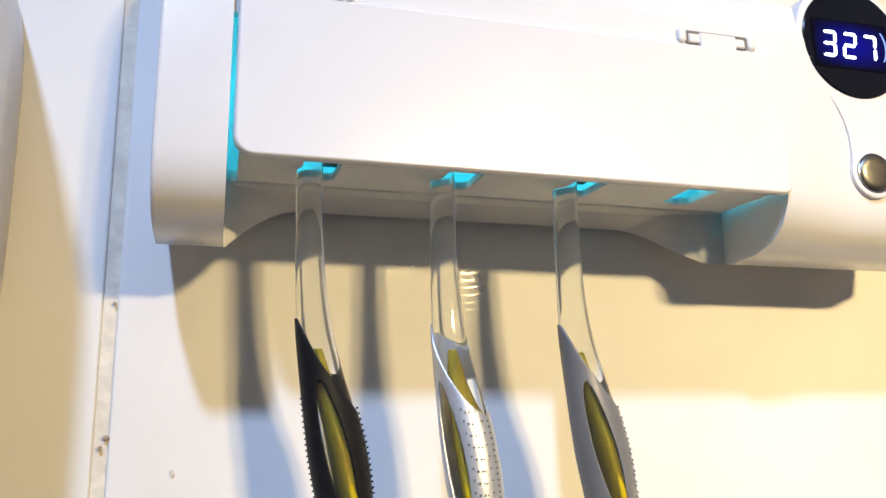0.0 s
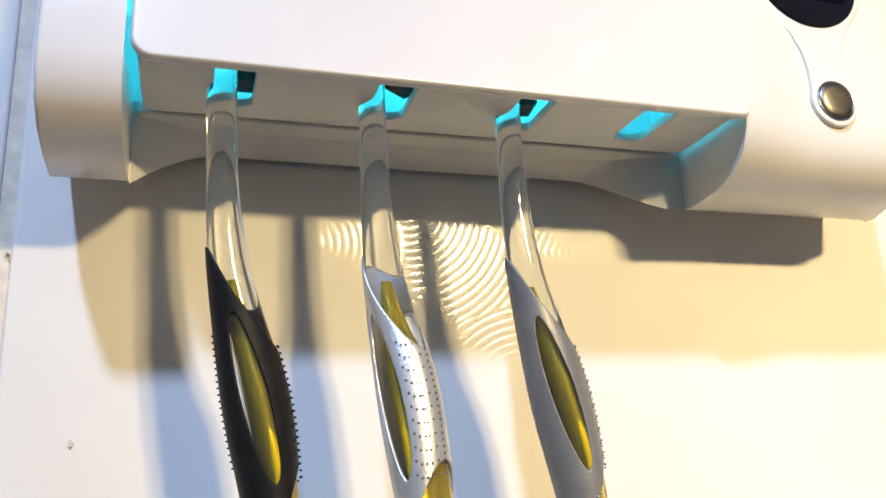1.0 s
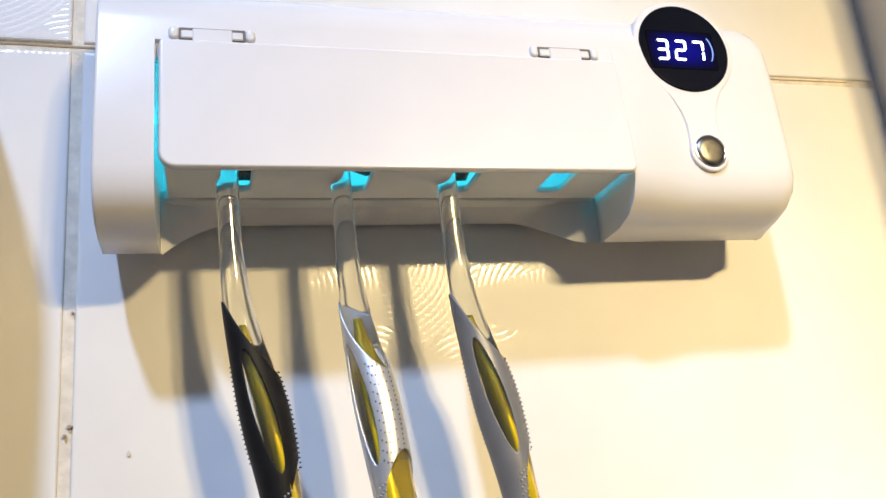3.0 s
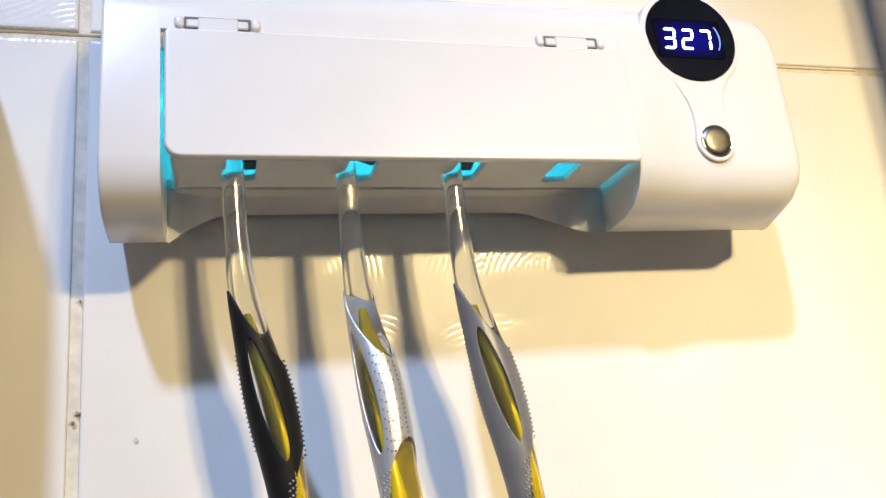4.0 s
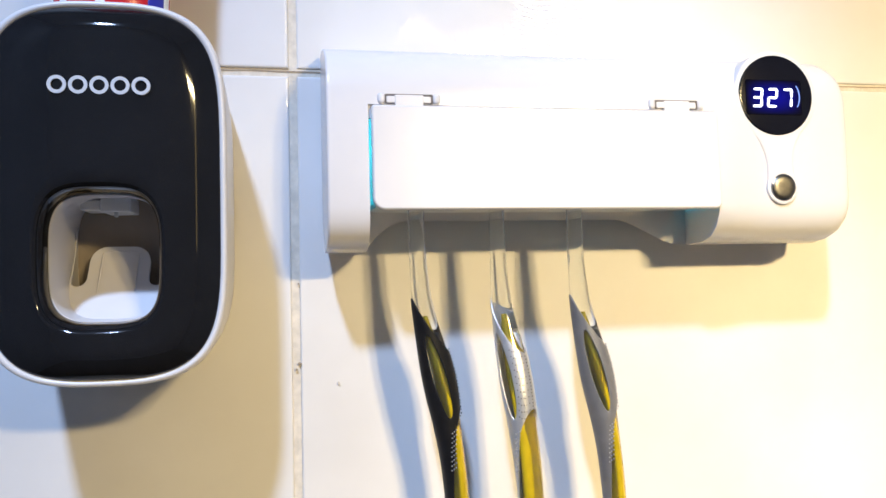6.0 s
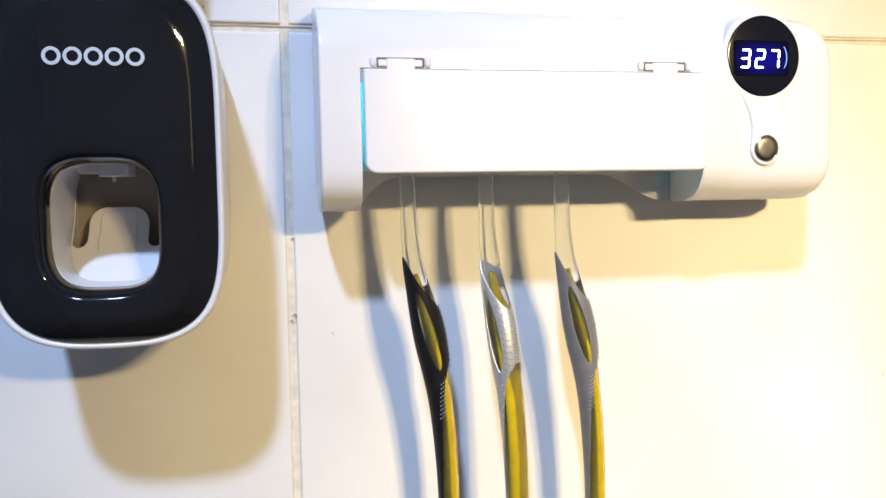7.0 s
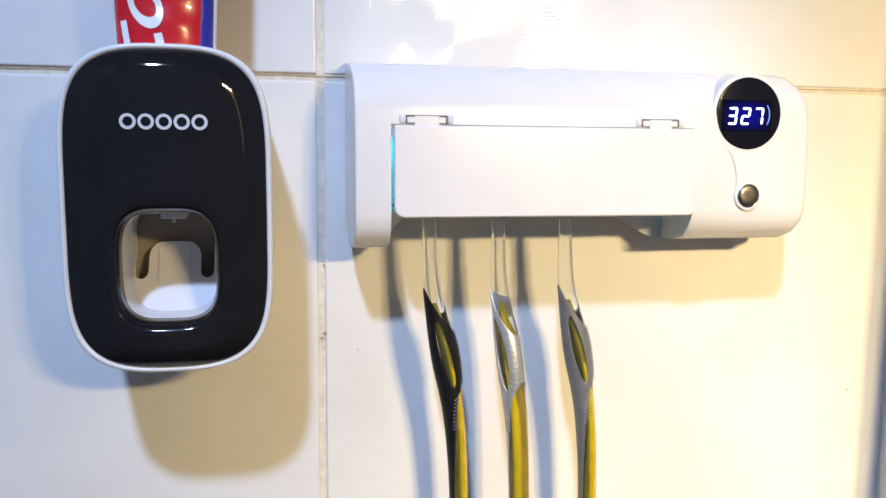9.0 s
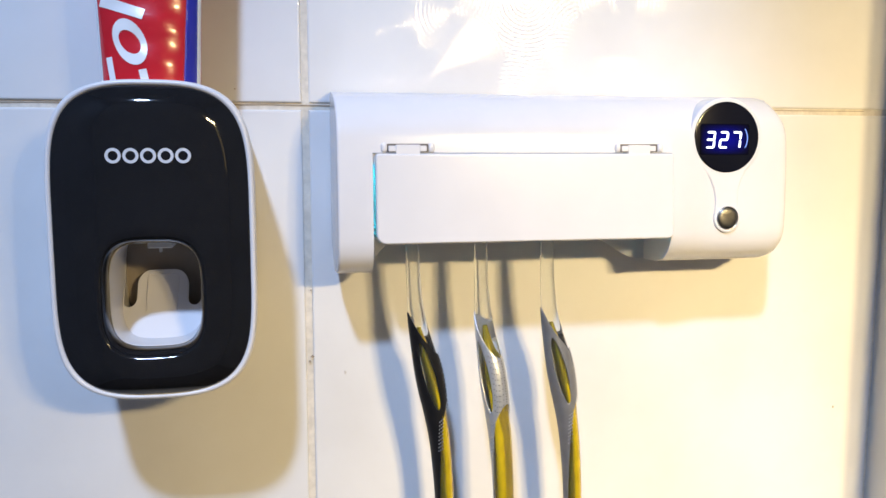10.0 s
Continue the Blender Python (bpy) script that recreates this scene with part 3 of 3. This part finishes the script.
toothbrush(0.1082, -0.0350, -8, 2.2, GREY_RUBBER, "clear toothbrush with grey rubber grip and gold core")


# ---- toothpaste dispenser ----
EX, EZ, EA, EB = -0.0626, 1.3437, 0.0390, 0.0630
WX, WZ, WA, WB = -0.0632, 1.3225, 0.0176, 0.0212


def dispenser():
    root = empty("toothpaste_dispenser")
    tagged(root, "glossy black and white wall-mounted toothpaste dispenser with an open window", "dispenser")
    count = 96
    shell = superellipse(EX, EZ, EA, EB, 3.0, count, 5.0)
    hole = superellipse(WX, WZ, WA, WB, 3.6, count)

    def between(a, b, k):
        return [(p[0] + (q[0] - p[0]) * k, p[1] + (q[1] - p[1]) * k) for p, q in zip(a, b)]

    # white case: open tube with a rolled front rim
    rings = []
    for s, d in ((0.0016, 0.0015), (0.0009, 0.020), (0.0003, 0.045), (0.0, 0.0610), (0.0002, 0.0632), (0.0008, 0.0643), (0.0016, 0.0643), (0.0024, 0.0636), (0.0028, 0.0600), (0.0032, 0.0200), (0.0034, 0.0040)):
        rings.append([front(u, v, d) for u, v in superellipse(EX, EZ, EA - s, EB - s, 3.0, count, 5.0)])
    part("case", mesh_of("case", *loft(rings), True), CASE_WHITE, root, "white plastic case")

    # black front: domed, with a rounded opening that dips inwards
    def drawn_in(amount):
        return superellipse(EX, EZ, EA - amount, EB - amount, 3.0, count, 5.0)
    inner_edge = superellipse(WX, WZ, WA * 1.15, WB * 1.15, 3.2, count)

    def crown(u):
        """Depth of the cover: a shallow barrel, lower towards both sides."""
        q = (u - EX) / (EA - 0.0022)
        return 0.0697 - 0.0044 * q * q
    rings = [[front(u, v, 0.0590) for u, v in drawn_in(0.0022)], [front(u, v, 0.0634) for u, v in drawn_in(0.0022)]]
    for s in (0.0003, 0.0008, 0.0016, 0.0026, 0.0038, 0.0052, 0.0068, 0.0086, 0.0105):
        rings.append([front(u, v, crown(u) - (crown(u) - 0.0640) * max(0, 1 - s / 0.0092) ** 2) for u, v in drawn_in(0.0022 + s)])
    for n in range(1, 13):
        k = n / 12
        rings.append([front(u, v, crown(u)) for u, v in between(drawn_in(0.0127), inner_edge, k)])
    for n in range(1, 8):
        k = n / 7
        rings.append([front(u, v, crown(u) - 0.0062 * (1 - math.cos(math.pi / 2 * k)) - 0.001 * k) for u, v in between(inner_edge, hole, math.sin(math.pi / 2 * k))])
    rings.append([front(u, v, 0.0590) for u, v in hole])
    part("front_cover", mesh_of("front_cover", *loft(rings, False), True), GLOSS_BLACK, root, "domed gloss black cover")
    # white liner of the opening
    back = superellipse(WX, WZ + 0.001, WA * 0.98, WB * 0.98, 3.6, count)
    rings = [[front(u, v, d) for u, v in superellipse(WX, WZ, WA * s, WB * s, 3.6, count)] for s, d in ((1.02, 0.0560), (1.0, 0.0586), (0.992, 0.0590), (0.984, 0.0584))]
    rings += [[front(u, v, d) for u, v in superellipse(WX, WZ + o, WA * s, WB * s, 3.6, count)] for s, o, d in ((0.978, 0, 0.050), (1.0, 0.001, 0.036), (1.02, 0.0015, 0.0180))]
    part("liner", mesh_of("liner", *loft(rings, False), True), CASE_WHITE, root, "white lining of the opening")
    # the shade inside the opening is painted in as a darker, brownish colour
    part("inner_wall", mesh_of("inner_wall", *prism(back, front, [(0.0165, 0), (0.0180, -0.0012)])), material("shaded_inner_plastic", (0.30, 0.25, 0.20), 0.6, mottle=0.1, mottle_scale=120), root, "inner wall with its shade put into a brownish colour")
    # push plate: a curved floor that rises into a rounded tongue between two U-shaped slots
    cx, half, gap, top = WX - 0.0014, 0.0106, 0.0056, 1.3272

    def plate_at(u, v, out=0.0):
        k = (1.3300 - v) / 0.0280
        return (u, -(0.0220 + 0.0230 * k * abs(k) ** 0.6 + out), v)

    def plate_field(u, v):
        du = abs(u - cx)
        qx, qz = du - (half - 0.0062), v - (top - 0.0062)
        tongue_in = 0.0062 - math.hypot(max(qx, 0), max(qz, 0)) - min(max(qx, qz), 0)
        if du > half + gap:
            floor_in = 0.01
        elif du > half:
            floor_in = 1.3152 - math.sqrt(max((gap / 2) ** 2 - (du - half - gap / 2) ** 2, 0)) - v
        else:
            floor_in = 1.3152 - v
        return max(tongue_in, floor_in)
    cols, lines = 96, 80
    grid, fields, quads = [], [], []
    for r in range(lines + 1):
        for c in range(cols + 1):
            u, v = WX + WA * 1.0 * (2 * c / cols - 1), 1.3005 + 0.0380 * r / lines
            grid.append(plate_at(u, v))
            fields.append(plate_field(u, v))
    for r in range(lines):
        for c in range(cols):
            i = r * (cols + 1) + c
            quads += [(i, i + 1, i + cols + 2), (i, i + cols + 2, i + cols + 1)]
    v, f = clip_faces(grid, fields, quads)
    used = sorted({i for face in f for i in face})
    order = {i: n for n, i in enumerate(used)}
    tongue = part("tongue", mesh_of("tongue", [v[i] for i in used], [tuple(order[i] for i in face) for face in f], True), CASE_WHITE, root, "white push lever between two slots")
    solid = tongue.modifiers.new("solid", "SOLIDIFY")
    solid.thickness, solid.offset = 0.0020, 0.0
    pad = rounded(cx - 0.0066, cx + 0.0066, 1.3085, 1.3262, [0.0018] * 4)
    pad_rows = []
    for out, inset in ((0.0008, 0), (0.0013, 0.0001), (0.0014, 0.0005)):
        pad_rows.append([plate_at(p, q, out) for p, q in inset_loop(pad, inset)])
    v, f = loft(pad_rows, False)
    ribs = part("pad", mesh_of("pad", v, f, True), CASE_WHITE, tongue)
    solid = ribs.modifiers.new("solid", "SOLIDIFY")
    solid.thickness = 0.0003
    nozzle = rounded(WX - 0.0050, WX + 0.0050, 1.3390, 1.3445, (0.0006, 0.0006, 0.0004, 0.0004))
    nozzle_block = part("nozzle", mesh_of("nozzle", *prism(nozzle, front, [(0.0250, 0), (0.0420, 0), (0.0425, 0.0004)])), INNER, root)
    tip = rounded(WX - 0.0006, WX + 0.0006, 1.3372, 1.3392, (0.0005, 0.0005, 0.0001, 0.0001))
    part("nozzle_tip", mesh_of("nozzle_tip", *prism(tip, front, [(0.0400, 0), (0.0412, 0)])), INNER, nozzle_block)
    bracket = rounded(WX - 0.0138, WX - 0.0066, 1.3402, 1.3440, (0.0012, 0.0005, 0.0004, 0.0004))
    part("bracket", mesh_of("bracket", *prism(bracket, front, [(0.0200, 0), (0.0330, 0), (0.0335, 0.0004)])), INNER, root)
    # maker's mark as five plain pale discs
    for n in range(5):
        mx = -0.0752 + 0.00635 * n
        band = [[(mx + r * math.cos(t), -d, 1.3775 + r * math.sin(t)) for r, d in ((0.0029, 0.0690), (0.0029, 0.0698), (0.0018, 0.0698), (0.0018, 0.0690))] for t in [2 * math.pi * k / 32 for k in range(32)]]
        v, f = loft(band, False)
        f += [(31 * 4 + i, 31 * 4 + (i + 1) % 4, (i + 1) % 4, i) for i in range(4)]
        part("mark", mesh_of("mark", v, f), LOGO_GREY, root)
    return root


dispenser()


# ---- toothpaste tube ----
def tube():
    root = empty("toothpaste_tube")
    tagged(root, "red, white and blue toothpaste tube standing upside down in the dispenser", "toothpaste")
    cx, cy = -0.0636, -0.046

    def spot(t, z, out=0.0):
        w = 0.0186 + (z - 1.400) * 0.040 + out
        d = max(0.0125 - (z - 1.400) * 0.095, 0.0009) + out
        crease = 0.0006 * math.sin(z * 420 + 2 * math.cos(t * 2)) * max(0, math.sin(t))
        return (cx + w * math.cos(t) + 0.0004, cy - (d + crease) * math.sin(t), z)
    zs = [1.392 + 0.004 * k for k in range(36)]
    # printed bands: each runs over its own share of the girth, seen from the front
    bands = [("red_panel", RED, 0, 160, 40), ("blue_panel", BLUE, 19, 0, 10), ("white_edge", TUBE_WHITE, -12, 19, 12), ("white_edge", TUBE_WHITE, 160, 192, 10), ("back_panel", RED, 192, 348, 40)]
    for name, mat, a, b, n in bands:
        verts, faces = [], []
        for z in zs:
            edge = 46 - 110 * (z - 1.400)
            p, q = edge if name == "red_panel" else a, edge if name == "blue_panel" else b
            for k in range(n + 1):
                verts.append(spot(radians(p + (q - p) * k / n), z))
        for r in range(len(zs) - 1):
            for k in range(n):
                i = r * (n + 1) + k
                faces.append((i, i + 1, i + n + 2, i + n + 1))
        ob = part(name, mesh_of(name, verts, faces, True), mat, root)
        solid = ob.modifiers.new("solid", "SOLIDIFY")
        solid.thickness, solid.offset = 0.0004, -1
    part("crimp", mesh_of("crimp", *prism(rounded(cx - 0.0216, cx + 0.0224, 1.530, 1.548, [0.001] * 4), front, [(0.0492, 0), (0.0508, 0)])), TUBE_WHITE, root)

    # plain white shapes where the printed name stands
    def shape(points, hole=None):
        def on(p):
            u, z = p
            c = max(-1, min(1, (u - cx - 0.0004) / (0.0186 + (z - 1.400) * 0.040)))
            return spot(math.acos(c), z, 0.0003)
        verts, faces = [], []
        if hole:
            n = len(points)
            verts = [on(p) for p in points] + [on(p) for p in hole]
            faces = [(k, (k + 1) % n, n + (k + 1) % n, n + k) for k in range(n)]
        else:
            half = len(points) // 2
            a, b = points[:half], points[half:][::-1]
            for p, q in zip(a, b):
                for k in range(7):
                    s = k / 6
                    verts.append(on((p[0] + (q[0] - p[0]) * s, p[1] + (q[1] - p[1]) * s)))
            for r in range(half - 1):
                for k in range(6):
                    i = r * 7 + k
                    faces.append((i, i + 1, i + 8, i + 7))
        return mesh_of("printed_shape", verts, faces, True)

    def slanted(x, z, a, b):
        pts = []
        for k in range(28):
            t = 2 * math.pi * k / 28
            u, v = a * math.cos(t), b * math.sin(t)
            pts.append((x + u, z + v - 0.45 * u))
        return pts
    part("printed_shape", shape(slanted(-0.0694, 1.4213, 0.0065, 0.0084), slanted(-0.0694, 1.4212, 0.0041, 0.0042)), TUBE_WHITE, root)

    def bar(xa, za, xb, zb, wide):
        n, long = 10, math.hypot(xb - xa, zb - za)
        ox, oz = -(zb - za) / long * wide / 2, (xb - xa) / long * wide / 2
        a = [(xa + (xb - xa) * k / n + ox, za + (zb - za) * k / n + oz) for k in range(n + 1)]
        b = [(xa + (xb - xa) * k / n - ox, za + (zb - za) * k / n - oz) for k in range(n + 1)]
        return shape(a + b[::-1])
    part("printed_shape", bar(-0.0802, 1.4371, -0.0640, 1.4318, 0.0042), TUBE_WHITE, root)
    part("printed_shape", bar(-0.0776, 1.4155, -0.0758, 1.4040, 0.0024), TUBE_WHITE, root)
    part("printed_shape", bar(-0.0650, 1.4108, -0.0637, 1.4040, 0.0030), TUBE_WHITE, root)
    part("printed_shape", bar(-0.0622, 1.4396, -0.0594, 1.4386, 0.0018), TUBE_WHITE, root)
    return root


tube()


# ---- wall tiles ----
def tile_mesh():
    w, h, e = (WIDE - JOINT) / 2, (HIGH - JOINT) / 2, 0.0012
    rings = []
    for inset, y in ((0.0, 0.0010), (0.0, -0.0004), (e * 0.15, -0.0009), (e * 0.45, -0.0012), (e, -0.0013)):
        rings.append([(x * (w - inset), y + 0.0013, z * (h - inset)) for x, z in ((-1, -1), (1, -1), (1, 1), (-1, 1))])
    me = mesh_of("tile", *loft(rings))
    me.materials.append(TILE)
    return me


shared = tile_mesh()
for col in range(-3, 1):
    for row in range(-4, 5):
        ob = part("tile", shared, TILE, wall)
        jig = random.Random(col * 31 + row)
        ob.matrix_world = pose(WIDE * (col + 0.5) - JOINT / 2 + 0.0008, jig.uniform(0, 0.0003), 1.4003 + HIGH * (row + 0.5), jig.uniform(-0.05, 0.05), 0, jig.uniform(-0.05, 0.05))


# ---- marks on the wall ----
SPECK_AND_SHADE = material("brown_speck_and_shade", (0.40, 0.32, 0.23), 0.9, mottle=0.3, mottle_scale=2000)
PALE_SPECK = material("pale_stain", (0.64, 0.58, 0.50), 0.8, mottle=0.2, mottle_scale=2000)
for x, z, r, tall, mat, d in ((0.0004, 1.2790, 0.0009, 0.7, SPECK_AND_SHADE, 0.0004), (-0.0010, 1.2765, 0.0005, 1.0, SPECK_AND_SHADE, 0.0004), (0.0162, 1.2702, 0.0006, 1.7, PALE_SPECK, 0.0006),
                              (0.0002, 1.3120, 0.0004, 1.4, SPECK_AND_SHADE, 0.0004), (0.2920, 1.2350, 0.0006, 1.2, PALE_SPECK, 0.0006), (-0.0330, 1.4080, 0.0004, 1.0, SPECK_AND_SHADE, 0.0006)):
    jig = random.Random(int(z * 10000))
    loop = [(x + r * jig.uniform(0.6, 1.0) * math.cos(a), z + r * tall * jig.uniform(0.6, 1.0) * math.sin(a)) for a in [2 * math.pi * k / 14 for k in range(14)]]
    part("speck", mesh_of("speck", *prism(loop, front, [(-0.0013, 0), (d, 0)])), mat, wall)
# the upper tile's thin shadow along the horizontal joint, painted as a brown strip
jig = random.Random(5)
top = [(-0.30 + 0.0128 * k, 1.40105 + jig.uniform(0, 0.00018)) for k in range(48)]
low = [(x, z - jig.uniform(0.00035, 0.00065)) for x, z in top]
part("joint_shade", mesh_of("joint_shade", *prism(top + low[::-1], front, [(-0.0013, 0), (-0.0009, 0)])), SPECK_AND_SHADE, wall)
